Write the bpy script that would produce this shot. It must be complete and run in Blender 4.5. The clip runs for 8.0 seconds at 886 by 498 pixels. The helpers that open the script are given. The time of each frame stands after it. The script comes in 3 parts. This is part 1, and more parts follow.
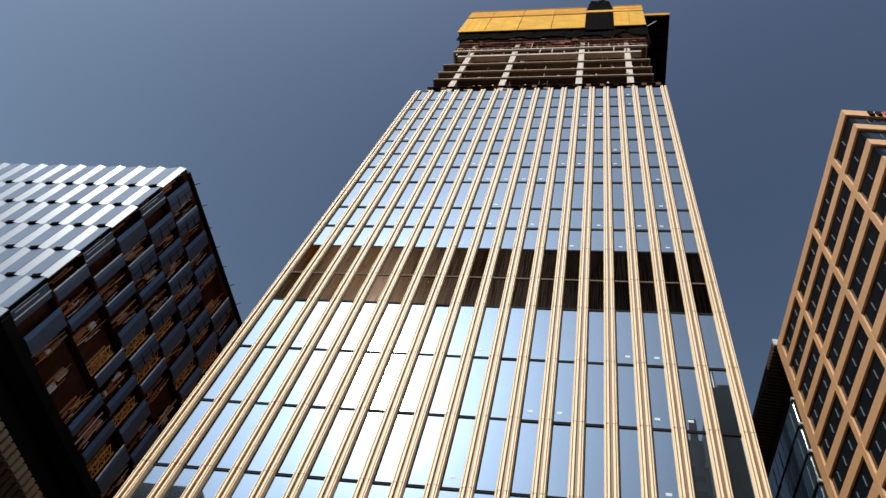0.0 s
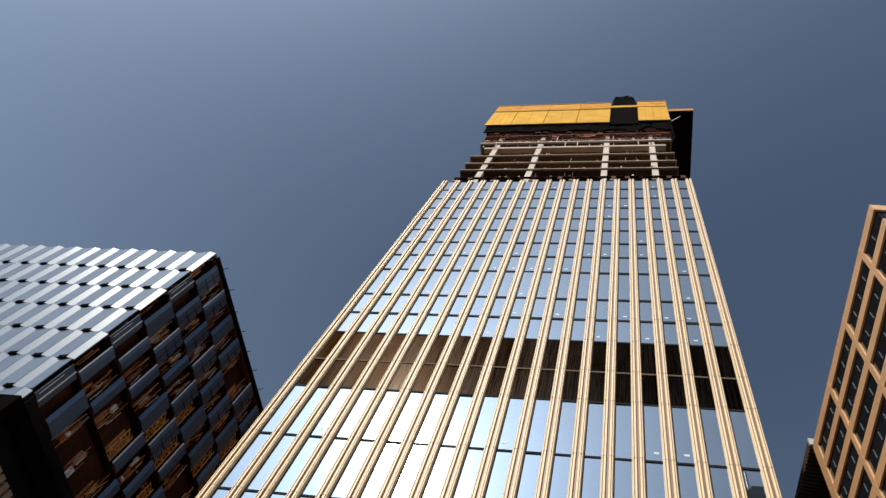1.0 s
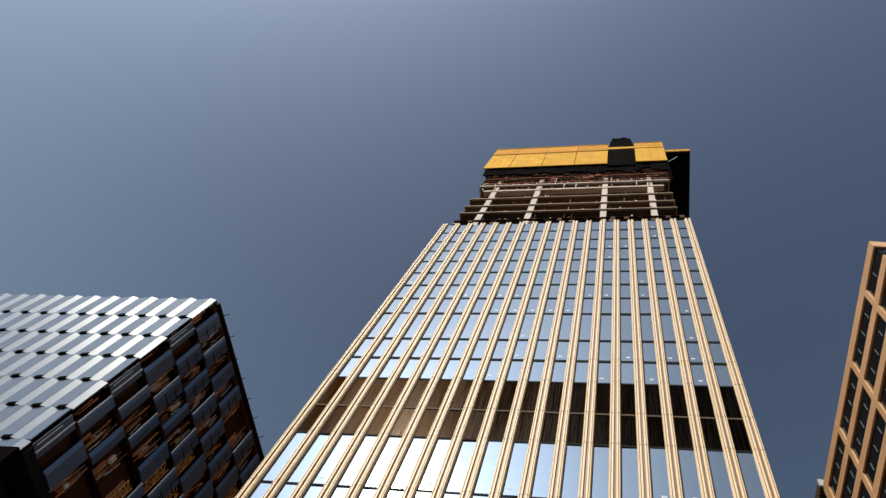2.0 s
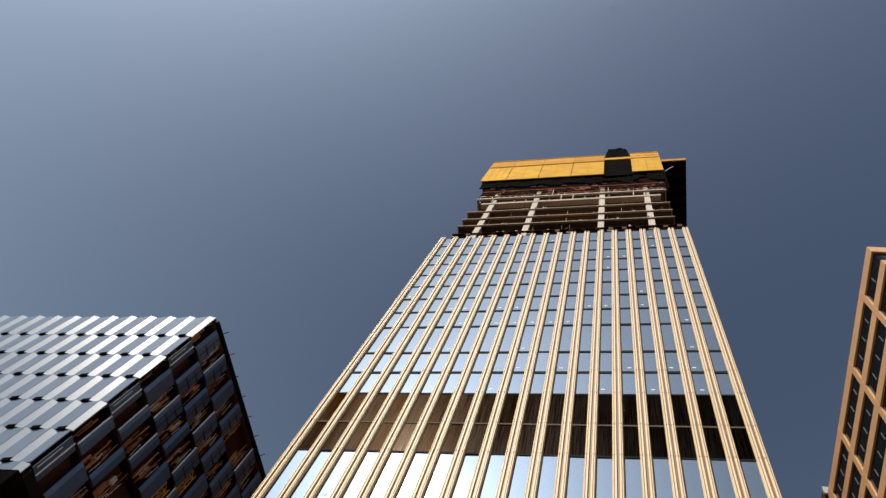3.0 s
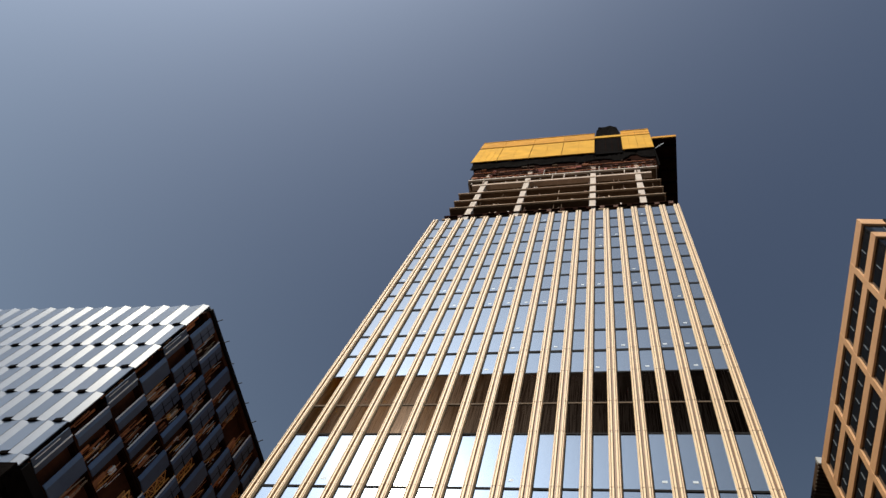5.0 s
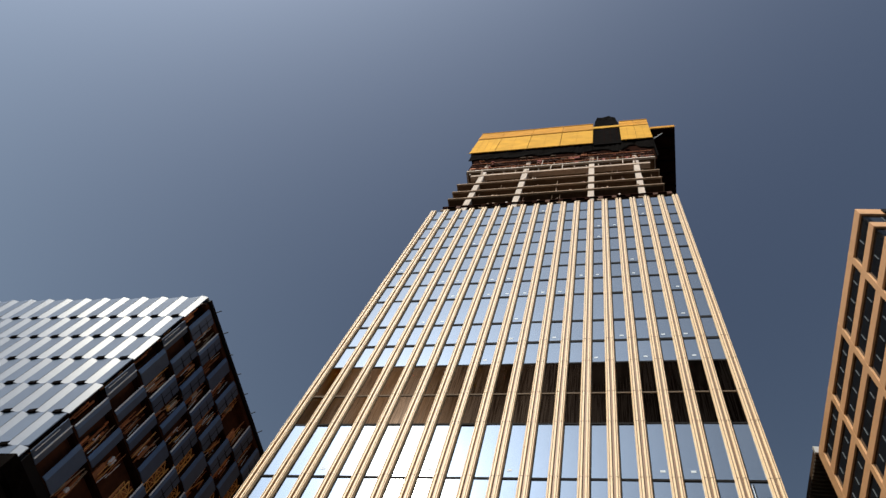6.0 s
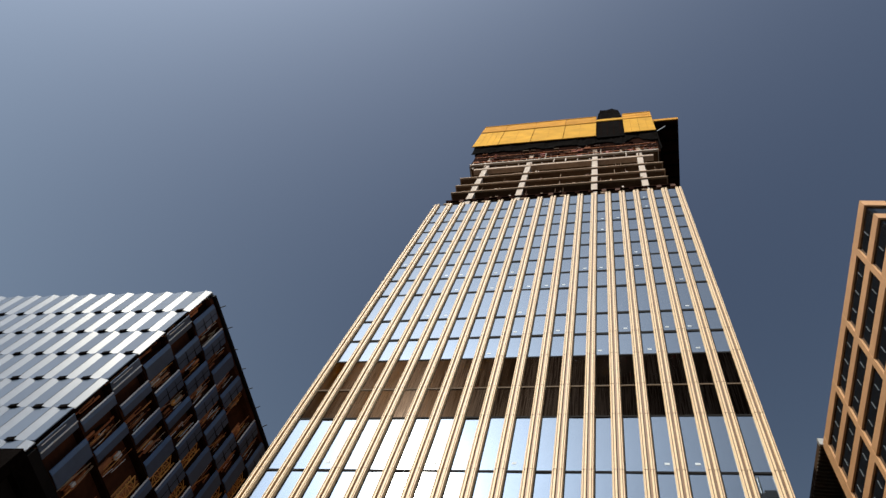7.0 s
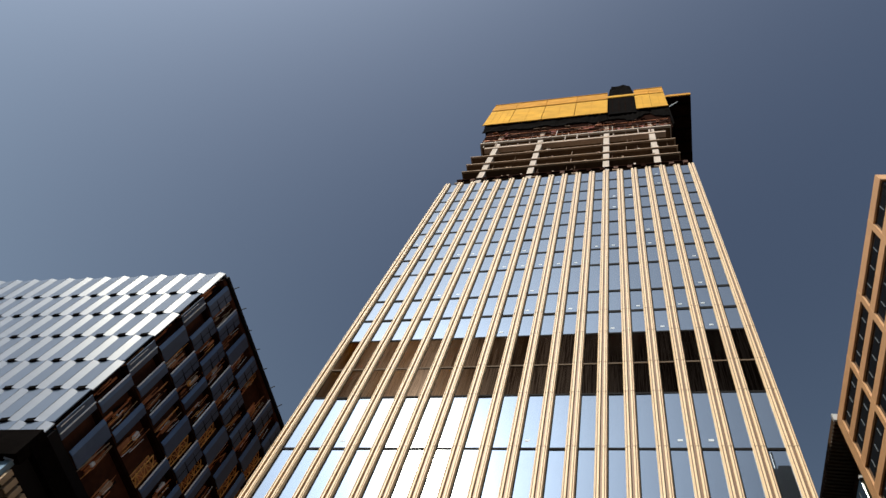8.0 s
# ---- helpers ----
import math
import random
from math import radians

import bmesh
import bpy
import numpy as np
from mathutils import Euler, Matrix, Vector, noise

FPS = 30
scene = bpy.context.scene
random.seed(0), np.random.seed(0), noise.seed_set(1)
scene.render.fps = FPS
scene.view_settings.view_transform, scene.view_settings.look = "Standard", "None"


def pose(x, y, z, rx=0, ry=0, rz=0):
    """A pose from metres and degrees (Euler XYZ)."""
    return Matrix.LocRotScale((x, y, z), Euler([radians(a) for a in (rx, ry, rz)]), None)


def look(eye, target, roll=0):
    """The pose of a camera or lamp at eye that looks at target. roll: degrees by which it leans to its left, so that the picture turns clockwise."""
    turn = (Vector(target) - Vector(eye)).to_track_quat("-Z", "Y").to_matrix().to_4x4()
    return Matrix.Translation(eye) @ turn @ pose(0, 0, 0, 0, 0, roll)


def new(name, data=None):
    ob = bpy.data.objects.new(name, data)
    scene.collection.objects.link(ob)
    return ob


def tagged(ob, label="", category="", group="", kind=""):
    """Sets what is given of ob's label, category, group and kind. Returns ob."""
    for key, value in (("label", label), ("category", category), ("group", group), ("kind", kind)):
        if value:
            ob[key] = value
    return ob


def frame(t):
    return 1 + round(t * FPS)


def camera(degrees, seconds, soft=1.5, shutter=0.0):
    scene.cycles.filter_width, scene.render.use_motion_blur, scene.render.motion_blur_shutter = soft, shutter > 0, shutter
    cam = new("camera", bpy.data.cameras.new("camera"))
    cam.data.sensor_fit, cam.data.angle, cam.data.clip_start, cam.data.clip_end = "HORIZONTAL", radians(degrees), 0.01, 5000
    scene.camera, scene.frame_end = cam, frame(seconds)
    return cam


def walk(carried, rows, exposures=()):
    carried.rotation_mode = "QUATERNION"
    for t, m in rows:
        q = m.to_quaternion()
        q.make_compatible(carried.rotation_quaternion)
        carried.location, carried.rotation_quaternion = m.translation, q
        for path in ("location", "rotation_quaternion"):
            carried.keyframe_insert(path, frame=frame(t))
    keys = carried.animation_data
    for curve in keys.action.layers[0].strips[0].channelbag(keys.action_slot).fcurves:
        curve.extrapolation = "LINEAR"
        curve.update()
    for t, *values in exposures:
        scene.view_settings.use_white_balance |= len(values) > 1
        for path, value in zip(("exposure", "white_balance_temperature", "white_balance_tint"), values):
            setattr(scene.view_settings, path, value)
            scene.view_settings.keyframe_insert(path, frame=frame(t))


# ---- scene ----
# ---------------------------------------------------------------- camera
# The eye stands on the pavement and turns where it is: seconds, yaw, pitch, roll.
cam = camera(61.0, 8.0, soft=1.45)
EYE = (0.0, 0.0, 1.6)
PATH = [
    (0.0, 22.95, 59.71, 21.32), (0.1, 23.01, 59.71, 21.40), (0.2, 24.00, 60.25, 22.43), (0.3, 25.24, 60.95, 23.70),
    (0.4, 27.02, 61.95, 25.53), (0.5, 27.92, 62.45, 26.46), (0.6, 29.13, 63.04, 27.60), (0.8, 31.12, 64.00, 29.45),
    (1.0, 33.01, 64.91, 31.21), (1.5, 35.80, 66.51, 33.41), (2.0, 37.53, 67.64, 34.49), (2.2, 38.25, 68.00, 34.77),
    (3.3, 38.68, 68.65, 34.24), (3.5, 38.59, 68.71, 33.92), (4.0, 37.51, 68.42, 32.45), (4.5, 36.30, 67.98, 31.04),
    (4.7, 35.97, 67.88, 30.64), (5.8, 34.74, 67.28, 29.32), (6.0, 34.45, 67.18, 29.04), (6.5, 34.28, 66.98, 28.82),
    (7.0, 34.45, 66.64, 28.75), (7.5, 34.67, 65.76, 28.59), (8.0, 34.52, 64.84, 28.19),
]
walk(cam, [(t, pose(*EYE, 90 + pitch, 0, yaw) @ pose(0, 0, 0, 0, 0, roll)) for t, yaw, pitch, roll in PATH],
     exposures=[(0.0, 0.23, 5040, -0.5), (1.0, 0.19, 5180, 0), (2.2, 0.14, 5310, 0), (4.5, 0.15, 5410, 1.5), (6.5, 0.16, 5390, 1.0), (8.0, 0.18, 5370, 0.5)])

# ---------------------------------------------------------------- world and sun
SUN_DIR = Vector((-0.271, -0.600, 0.752)).normalized()
world = bpy.data.worlds.new("world")
scene.world = world
world.use_nodes = True
sky = world.node_tree.nodes.new("ShaderNodeTexSky")
sky.sky_type, sky.sun_disc = "NISHITA", False
sky.sun_elevation = math.asin(SUN_DIR.z)
sky.sun_rotation = math.atan2(SUN_DIR.x, SUN_DIR.y) % (2 * math.pi)
sky.air_density, sky.dust_density, sky.ozone_density = 0.42, 10.0, 5.0
# city haze: the sky pales towards the horizon all round
w_nodes, w_links = world.node_tree.nodes, world.node_tree.links
way_up, split, low = w_nodes.new("ShaderNodeTexCoord"), w_nodes.new("ShaderNodeSeparateXYZ"), w_nodes.new("ShaderNodeMath")
low.operation, low.use_clamp = "SUBTRACT", True
low.inputs[0].default_value = 1.0
haze = w_nodes.new("ShaderNodeMath")
haze.operation = "POWER"
haze.inputs[1].default_value = 1.5
paler = w_nodes.new("ShaderNodeMix")
paler.data_type, paler.blend_type, paler.clamp_factor = "RGBA", "ADD", False
paler.inputs["B"].default_value = (5.9, 6.4, 6.4, 1)
thickest = w_nodes.new("ShaderNodeMath")
thickest.operation = "MINIMUM"
thickest.inputs[1].default_value = 0.26
w_links.new(way_up.outputs["Generated"], split.inputs[0])
w_links.new(split.outputs["Z"], low.inputs[1])
w_links.new(low.outputs[0], haze.inputs[0])
w_links.new(haze.outputs[0], thickest.inputs[0])
w_links.new(thickest.outputs[0], paler.inputs["Factor"])
w_links.new(sky.outputs[0], paler.inputs["A"])
w_links.new(paler.outputs["Result"], w_nodes["Background"].inputs[0])
w_nodes["Background"].inputs[1].default_value = 0.068
sun = new("sun", bpy.data.lights.new("sun", "SUN"))
sun.data.energy, sun.data.angle, sun.data.color = 5.15, radians(0.53), (1.0, 0.79, 0.565)
sun.matrix_world = look((0, 0, 0), -SUN_DIR)


# ---------------------------------------------------------------- materials
def material(name, colour, rough=0.6, metal=0.0, vary=0.15, grain=0.6, stain=6.0, bump=0.02, ior=1.5, per_object=0.0, stretch=(1, 1, 1), dirt=None, gloss=None):
    """A Principled material whose colour varies at two scales, with fine relief."""
    mat = bpy.data.materials.new(name)
    mat.use_nodes = True
    nodes, links = mat.node_tree.nodes, mat.node_tree.links
    out = nodes["Principled BSDF"]
    geo = nodes.new("ShaderNodeNewGeometry")
    mapping = nodes.new("ShaderNodeMapping")
    mapping.inputs["Scale"].default_value = stretch
    links.new(geo.outputs["Position"], mapping.inputs[0])
    big, fine = nodes.new("ShaderNodeTexNoise"), nodes.new("ShaderNodeTexNoise")
    for node, size, detail in ((big, stain, 4), (fine, grain, 6)):
        node.inputs["Scale"].default_value, node.inputs["Detail"].default_value = 1.0 / size, detail
        links.new(mapping.outputs[0], node.inputs["Vector"])
    add = nodes.new("ShaderNodeMath")
    add.operation = "MULTIPLY_ADD"
    links.new(big.outputs[0], add.inputs[0])
    add.inputs[1].default_value = 0.6
    half = nodes.new("ShaderNodeMath")
    half.operation = "MULTIPLY"
    links.new(fine.outputs[0], half.inputs[0])
    half.inputs[1].default_value = 0.4
    links.new(half.outputs[0], add.inputs[2])
    value = add.outputs[0]
    if per_object:
        info = nodes.new("ShaderNodeObjectInfo")
        shift = nodes.new("ShaderNodeMath")
        shift.operation = "MULTIPLY_ADD"
        links.new(info.outputs["Random"], shift.inputs[0])
        shift.inputs[1].default_value = per_object
        links.new(value, shift.inputs[2])
        value = shift.outputs[0]
    ramp = nodes.new("ShaderNodeMapRange")
    ramp.inputs["From Min"].default_value, ramp.inputs["From Max"].default_value = 0.3, 0.7 + per_object
    links.new(value, ramp.inputs["Value"])
    mix = nodes.new("ShaderNodeMix")
    mix.data_type = "RGBA"
    low = dirt or [c * (1 - vary) for c in colour]
    mix.inputs["A"].default_value = (*low, 1)
    mix.inputs["B"].default_value = (*[min(1, c * (1 + vary)) for c in colour], 1)
    links.new(ramp.outputs[0], mix.inputs["Factor"])
    links.new(mix.outputs["Result"], out.inputs["Base Color"])
    out.inputs["Metallic"].default_value = metal
    out.inputs["IOR"].default_value = ior
    if gloss:
        out.inputs["Specular Tint"].default_value = (*gloss, 1)
    rr = nodes.new("ShaderNodeMapRange")
    rr.inputs["To Min"].default_value, rr.inputs["To Max"].default_value = rough * 0.9, min(1, rough * 1.12)
    links.new(fine.outputs[0], rr.inputs["Value"])
    links.new(rr.outputs[0], out.inputs["Roughness"])
    if bump:
        node = nodes.new("ShaderNodeBump")
        node.inputs["Strength"].default_value, node.inputs["Distance"].default_value = 0.5, bump
        links.new(fine.outputs[0], node.inputs["Height"])
        links.new(node.outputs[0], out.inputs["Normal"])
    return mat


CREAM = material("cream_cladding", (0.77, 0.565, 0.335), 0.55, 0.0, 0.06, 0.5, 9.0, 0.0, 1.35, 0.1)
GOLD = material("bronze_groove", (0.13, 0.068, 0.026), 0.5, 0.2, 0.12, 0.5, 5.0, 0.0)
PANE = material("coated_glass", (0.147, 0.167, 0.193), 0.012, 0.9, 0.05, 0.4, 4.0, 0.0, 1.5, 0.15)
coat = PANE.node_tree.nodes["Principled BSDF"].inputs
coat["Coat Weight"].default_value, coat["Coat Roughness"].default_value = 0.36, 0.15
JOINT = material("dark_joint", (0.010, 0.009, 0.009), 0.8, 0.0, 0.2, ior=1.15)
LOUVRE = material("bronze_louvre", (0.0084, 0.0073, 0.0066), 0.25, 1.0, 0.4, 0.05, 2.0, 0.0, 1.5, 0.25, (1, 1, 0.015), (0.0045, 0.0040, 0.0036), (0.41, 0.397, 0.39))
streak = LOUVRE.node_tree.nodes["Map Range.001"].inputs
streak["From Min"].default_value, streak["From Max"].default_value = 0.35, 0.65
streak["To Min"].default_value, streak["To Max"].default_value = 0.17, 0.40
RAIL = material("bronze_rail", (0.28, 0.22, 0.15), 0.4, 0.3, 0.1)
LOUVRERAIL = material("louvre_rail", (0.10, 0.07, 0.045), 0.8, 0.0, 0.1, ior=1.2)
# pale metal whitened further: sunlight caught on the edges is in the colour
PANEEDGE = material("bright_edge", (0.85, 0.85, 0.85), 0.5, 0.0, 0.05)
SLABEDGE = material("slab_edge", (0.28, 0.20, 0.135), 0.9, 0.0, 0.3, 0.4, 3.0, 0.0, 1.2)
DUSTY = material("dusty_board", (0.50, 0.36, 0.23), 0.8, 0.0, 0.25)
PALEMARK = material("pale_mark", (0.42, 0.45, 0.48), 0.6, 0.0, 0.05)
CONCRETE = material("raw_concrete", (0.36, 0.265, 0.195), 0.9, 0.0, 0.4, 0.4, 3.0, 0.01)
# the shade under the slabs is put into this dark brown
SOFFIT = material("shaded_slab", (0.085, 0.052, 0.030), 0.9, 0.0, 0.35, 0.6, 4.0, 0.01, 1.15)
NETTING = material("black_netting", (0.0038, 0.0030, 0.0027), 0.9, 0.0, 0.7, 0.3, 1.6, 0.08, 1.04)
YELLOW = material("yellow_mesh", (0.56, 0.300, 0.022), 0.9, 0.0, 0.32, 0.14, 3.0, 0.01, 1.2, 0.15)
GOLDMESH = material("gold_mesh", (0.50, 0.235, 0.018), 0.9, 0.0, 0.35, 0.14, 2.0, 0.01, 1.2, 0.15)
SEAMED = material("screen_seam", (0.42, 0.21, 0.010), 0.9, 0.0, 0.2, ior=1.2)
# rust with the shade of decks and recesses put into its near-black
SHADEDRUST = material("shaded_rust", (0.014, 0.0060, 0.0040), 0.9, 0.0, 0.6, 0.5, 2.0, 0.02, 1.02)
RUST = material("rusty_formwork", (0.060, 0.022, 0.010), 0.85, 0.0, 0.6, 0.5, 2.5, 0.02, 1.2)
WHITE = material("white_metal", (0.222, 0.248, 0.312), 0.34, 0.0, 0.08, 0.4, 6.0, 0.0, 1.13, 0.12)
GREYGLASS = material("grey_glass", (0.108, 0.135, 0.196), 0.5, 0.0, 0.12, 0.5, 5.0, 0.0, 1.28, 0.25)
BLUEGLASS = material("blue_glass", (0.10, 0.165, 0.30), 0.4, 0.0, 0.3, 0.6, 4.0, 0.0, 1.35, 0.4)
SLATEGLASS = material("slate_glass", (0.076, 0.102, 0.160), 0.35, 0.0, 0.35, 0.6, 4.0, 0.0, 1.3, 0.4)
PALEGLASS = material("pale_glass", (0.16, 0.23, 0.30), 0.2, 0.0, 0.3, 0.6, 4.0, 0.0, 1.5)
BLACK = material("black_metal", (0.008, 0.007, 0.007), 0.7, 0.0, 0.3, ior=1.15)
TANSLAT = material("tan_slat", (0.30, 0.22, 0.135), 0.7, 0.0, 0.2, 0.3, 2.0, 0.0, 1.5, 0.3)
RUSTSTRIP = material("rust_strip", (0.44, 0.145, 0.045), 0.85, 0.0, 0.5, 0.4, 2.0)
RUSTLIT = material("rusty_board", (0.50, 0.19, 0.07), 0.85, 0.0, 0.4, 0.4, 2.0)
ORANGE = material("orange_steel", (0.92, 0.40, 0.09), 0.6, 0.0, 0.3, 0.3, 1.5)
TANSTONE = material("orange_stone", (0.52, 0.285, 0.125), 0.75, 0.0, 0.13, 0.3, 5.0, 0.005, 1.5, 0.0)
DARKGLASS = material("dark_glass", (0.008, 0.010, 0.013), 0.08, 0.0, 0.3, 0.6, 4.0, 0.0, 1.36, 0.3)
OLIVEGLASS = material("olive_glass", (0.030, 0.032, 0.022), 0.15, 0.0, 0.3, 0.6, 4.0, 0.0, 1.4)
STEEL = material("polished_steel", (0.75, 0.75, 0.75), 0.09, 1.0, 0.05)
ALU = material("pale_aluminium", (0.40, 0.40, 0.39), 0.5, 0.2, 0.1)
RIB = material("brown_rib", (0.11, 0.078, 0.052), 0.8, 0.0, 0.2)
# darker copy of the tan slat, with the flank's shade in its brown
SHADEDSLAT = material("shaded_slat", (0.055, 0.038, 0.024), 0.8, 0.0, 0.3, 0.3, 2.0, 0.0, 1.2, 0.4)
WINGGLASS = material("wing_glass", (0.035, 0.062, 0.10), 0.10, 0.0, 0.4, 0.6, 4.0, 0.0, 1.7)
GREYBAR = material("grey_bar", (0.10, 0.11, 0.12), 0.8, 0.0, 0.1, ior=1.2)
ASPHALT = material("asphalt", (0.05, 0.05, 0.05), 0.9, 0.0, 0.25, 0.05, 5.0, 0.01)
PAVING = material("paving", (0.30, 0.29, 0.27), 0.85, 0.0, 0.2, 0.2, 3.0, 0.005)
DARKTOWER = material("dark_cladding", (0.026, 0.024, 0.024), 0.95, 0.0, 0.3, 1.0, 8.0, 0.0, 1.1)
PALESTONE = material("pale_stone", (0.36, 0.33, 0.29), 0.8, 0.0, 0.2, 0.6, 6.0, 0.0)
PALECONCRETE = material("pale_concrete", (0.46, 0.38, 0.31), 0.9, 0.0, 0.22, 0.4, 3.0, 0.01)
REDBOARD = material("red_board", (0.26, 0.05, 0.03), 0.85, 0.0, 0.4, 0.4, 2.0)
REDPAINT = material("red_paint", (0.55, 0.03, 0.03), 0.5, 0.0, 0.1)


# ---------------------------------------------------------------- building blocks
class Build:
    """Gathers boxes and prisms into one mesh."""

    def __init__(self):
        self.v, self.f, self.m = [], [], []

    def box(self, x0, x1, y0, y1, z0, z1, slot=0, turn=None):
        k = len(self.v)
        pts = [(x, y, z) for z in (z0, z1) for x, y in ((x0, y0), (x1, y0), (x1, y1), (x0, y1))]
        self.v += [tuple(turn @ Vector(p)) for p in pts] if turn else pts
        self.f += [tuple(k + i for i in q) for q in ((3, 2, 1, 0), (4, 5, 6, 7), (0, 1, 5, 4), (1, 2, 6, 5), (2, 3, 7, 6), (3, 0, 4, 7))]
        self.m += [slot] * 6
        return self

    def prism(self, plan, z0, z1, slot=0):
        """An upright prism over a plan that runs counter-clockwise."""
        k, n = len(self.v), len(plan)
        self.v += [(x, y, z0) for x, y in plan] + [(x, y, z1) for x, y in plan]
        self.f += [tuple(k + i for i in reversed(range(n))), tuple(k + n + i for i in range(n))]
        self.f += [(k + i, k + (i + 1) % n, k + n + (i + 1) % n, k + n + i) for i in range(n)]
        self.m += [slot] * (n + 2)
        return self

    def bar(self, a, b, r, slot=0):
        """A square bar from a to b."""
        a, b = Vector(a), Vector(b)
        turn = Matrix.Translation(a) @ (b - a).to_track_quat("Z", "Y").to_matrix().to_4x4()
        return self.box(-r, r, -r, r, 0, (b - a).length, slot, turn)

    def mesh(self, name, *mats):
        me = bpy.data.meshes.new(name)
        me.from_pydata(self.v, [], self.f)
        for mat in mats:
            me.materials.append(mat)
        me.polygons.foreach_set("material_index", self.m)
        me.update()
        return me


def part(name, build, mats, parent, label="", at=None):
    """One mesh object under a thing or a part; build is a Build or a shared mesh."""
    mats = mats if isinstance(mats, (list, tuple)) else [mats]
    ob = new(name, build.mesh(name, *mats) if isinstance(build, Build) else build)
    ob.parent = parent
    if at is not None:
        ob.matrix_basis = at if isinstance(at, Matrix) else Matrix.Translation(at)
    return tagged(ob, label)


def thing(name, label, category, kind="", group=""):
    return tagged(new(name), label, category, group, kind)


# ---------------------------------------------------------------- ground
g = Build().box(-900, 900, -900, 900, -0.5, 0)
ground = tagged(new("ground", g.mesh("ground", ASPHALT)), "dark grey asphalt of the street between towers", "ground", kind="structure")
g = Build().box(-30, 16, -3, 60, 0, 0.14)
pavement = tagged(new("pavement", g.mesh("pavement", PAVING)), "grey paved footway at the foot of the tower", "pavement", kind="structure")

# ---------------------------------------------------------------- the gold and glass tower
FY = 30.2                      # plane of the panes
XL, XR, BAYS = -25.28, 8.76, 18
PITCH = (XR - XL) / BAYS
LEVELS = [0.14, 6.3, 12.3, 18.3, 24.4, 30.5, 36.35, 42.4, 48.8, 52.97, 57.9, 61.9, 66.1, 72.4, 76.6, 80.7, 84.9, 89.1, 93.3, 97.3, 101.4, 105.4]
LOUVRED = (8, 9)
tower = thing("office_tower", "tall office tower with cream fins, mirror glass and an unfinished top", "skyscraper")


def office_tower():
    top = LEVELS[-1]
    # body behind the panes
    body = Build().box(XL + 0.1, XR - 0.1, FY + 0.35, FY + 38, 0.14, top - 0.3)
    part("core", body, JOINT, tower)
    # fins: two cream ribs either side of a bronze groove
    half = 0.40
    left_rib = [(-0.40, 0.05), (-0.40, -0.10), (-0.33, -0.26), (-0.285, -0.26), (-0.285, -0.19), (-0.215, -0.19), (-0.215, -0.26), (-0.105, -0.26), (-0.105, 0.05)]
    fin = Build().prism(left_rib, 0.14, top).prism([(-x, y) for x, y in reversed(left_rib)], 0.14, top)
    fin_mesh = fin.mesh("pilaster", CREAM)
    groove_mesh = Build().box(-0.105, 0.105, -0.10, 0.05, 0.14, top - 0.05).box(-0.283, -0.217, -0.21, -0.18, 0.14, top - 0.05).box(0.217, 0.283, -0.21, -0.18, 0.14, top - 0.05).mesh("groove", GOLD)
    for i in range(BAYS + 1):
        x = XL + i * PITCH
        p = part("pilaster", fin_mesh, CREAM, tower, at=(x, FY, 0))
        part("groove", groove_mesh, GOLD, p, "bronze groove")
    # thin joints across the fins at every level
    seams = Build()
    for z in LEVELS[1:12]:
        for i in range(BAYS + 1):
            x = XL + i * PITCH
            seams.box(x - 0.33, x - 0.085, FY - 0.266, FY - 0.1, z - 0.022, z + 0.022).box(x + 0.085, x + 0.33, FY - 0.266, FY - 0.1, z - 0.022, z + 0.022)
    tagged(part("seam", seams, GOLD, tower), kind="stuff")
    # panes, louvres and dark joints level by level
    wide = PITCH - 2 * half
    meshes = {}
    rng = random.Random(4)
    rest = Build()
    for k in range(len(LEVELS) - 1):
        z0, z1 = LEVELS[k], LEVELS[k + 1]
        if k in LOUVRED:
            b = Build().box(-wide / 2, wide / 2, -0.02, 0.30, 0.10, z1 - z0 - 0.10)
            for j in range(7):
                x = -wide / 2 + (j + 0.5) * wide / 7
                b.box(x - 0.03, x + 0.03, -0.03, 0, 0.12, z1 - z0 - 0.12)
            me = b.mesh("louvre_panel", LOUVRE)
        else:
            # the narrow dark strip stands in for the fin's shadow at the pane's left
            me = Build().box(-wide / 2, wide / 2, 0, 0.30, 0.14, z1 - z0 - 0.14).box(-wide / 2, -wide / 2 + 0.07, -0.05, 0.0, 0.14, z1 - z0 - 0.14, 1).mesh("pane", PANE, JOINT)
        for i in range(BAYS):
            x = XL + (i + 0.5) * PITCH
            if k < 5:
                rest.box(x - wide / 2, x + wide / 2, FY, FY + 0.3, z0 + 0.14, z1 - 0.14)
                continue
            tip = pose(x, FY, z0, rng.gauss(0, 0.12), 0, rng.gauss(0, 0.35 if k in LOUVRED else 0.16))
            if k in LOUVRED:
                part("louvre_panel", me, LOUVRE, tower, "dark bronze louvred panel" if i == 0 else "", at=tip)
            else:
                q = part("pane", me, PANE, tower, at=tip)
                # a small white rectangle on about one pane in six
                if rng.random() < 0.18:
                    sx = rng.uniform(-0.2, 0.2)
                    part("pane_mark", Build().box(sx - 0.16, sx + 0.16, -0.012, -0.004, 0.8, 1.02), PALEMARK, q, "small white rectangle on the pane")
    tagged(part("lower_glazing", rest, PANE, tower), kind="stuff")
    for k, z in enumerate(LEVELS[1:-1], 1):
        lou = k in (9,)
        half_joint = 0.09 if lou else 0.175 if k > 10 else 0.1
        b = Build().box(XL - 0.1, XR + 0.1, FY - (0.09 if lou else 0.05), FY + 0.32, z - half_joint, z + half_joint)
        part("transom", b, LOUVRERAIL if lou else JOINT, tower, "bronze rail" if lou else "dark floor joint")
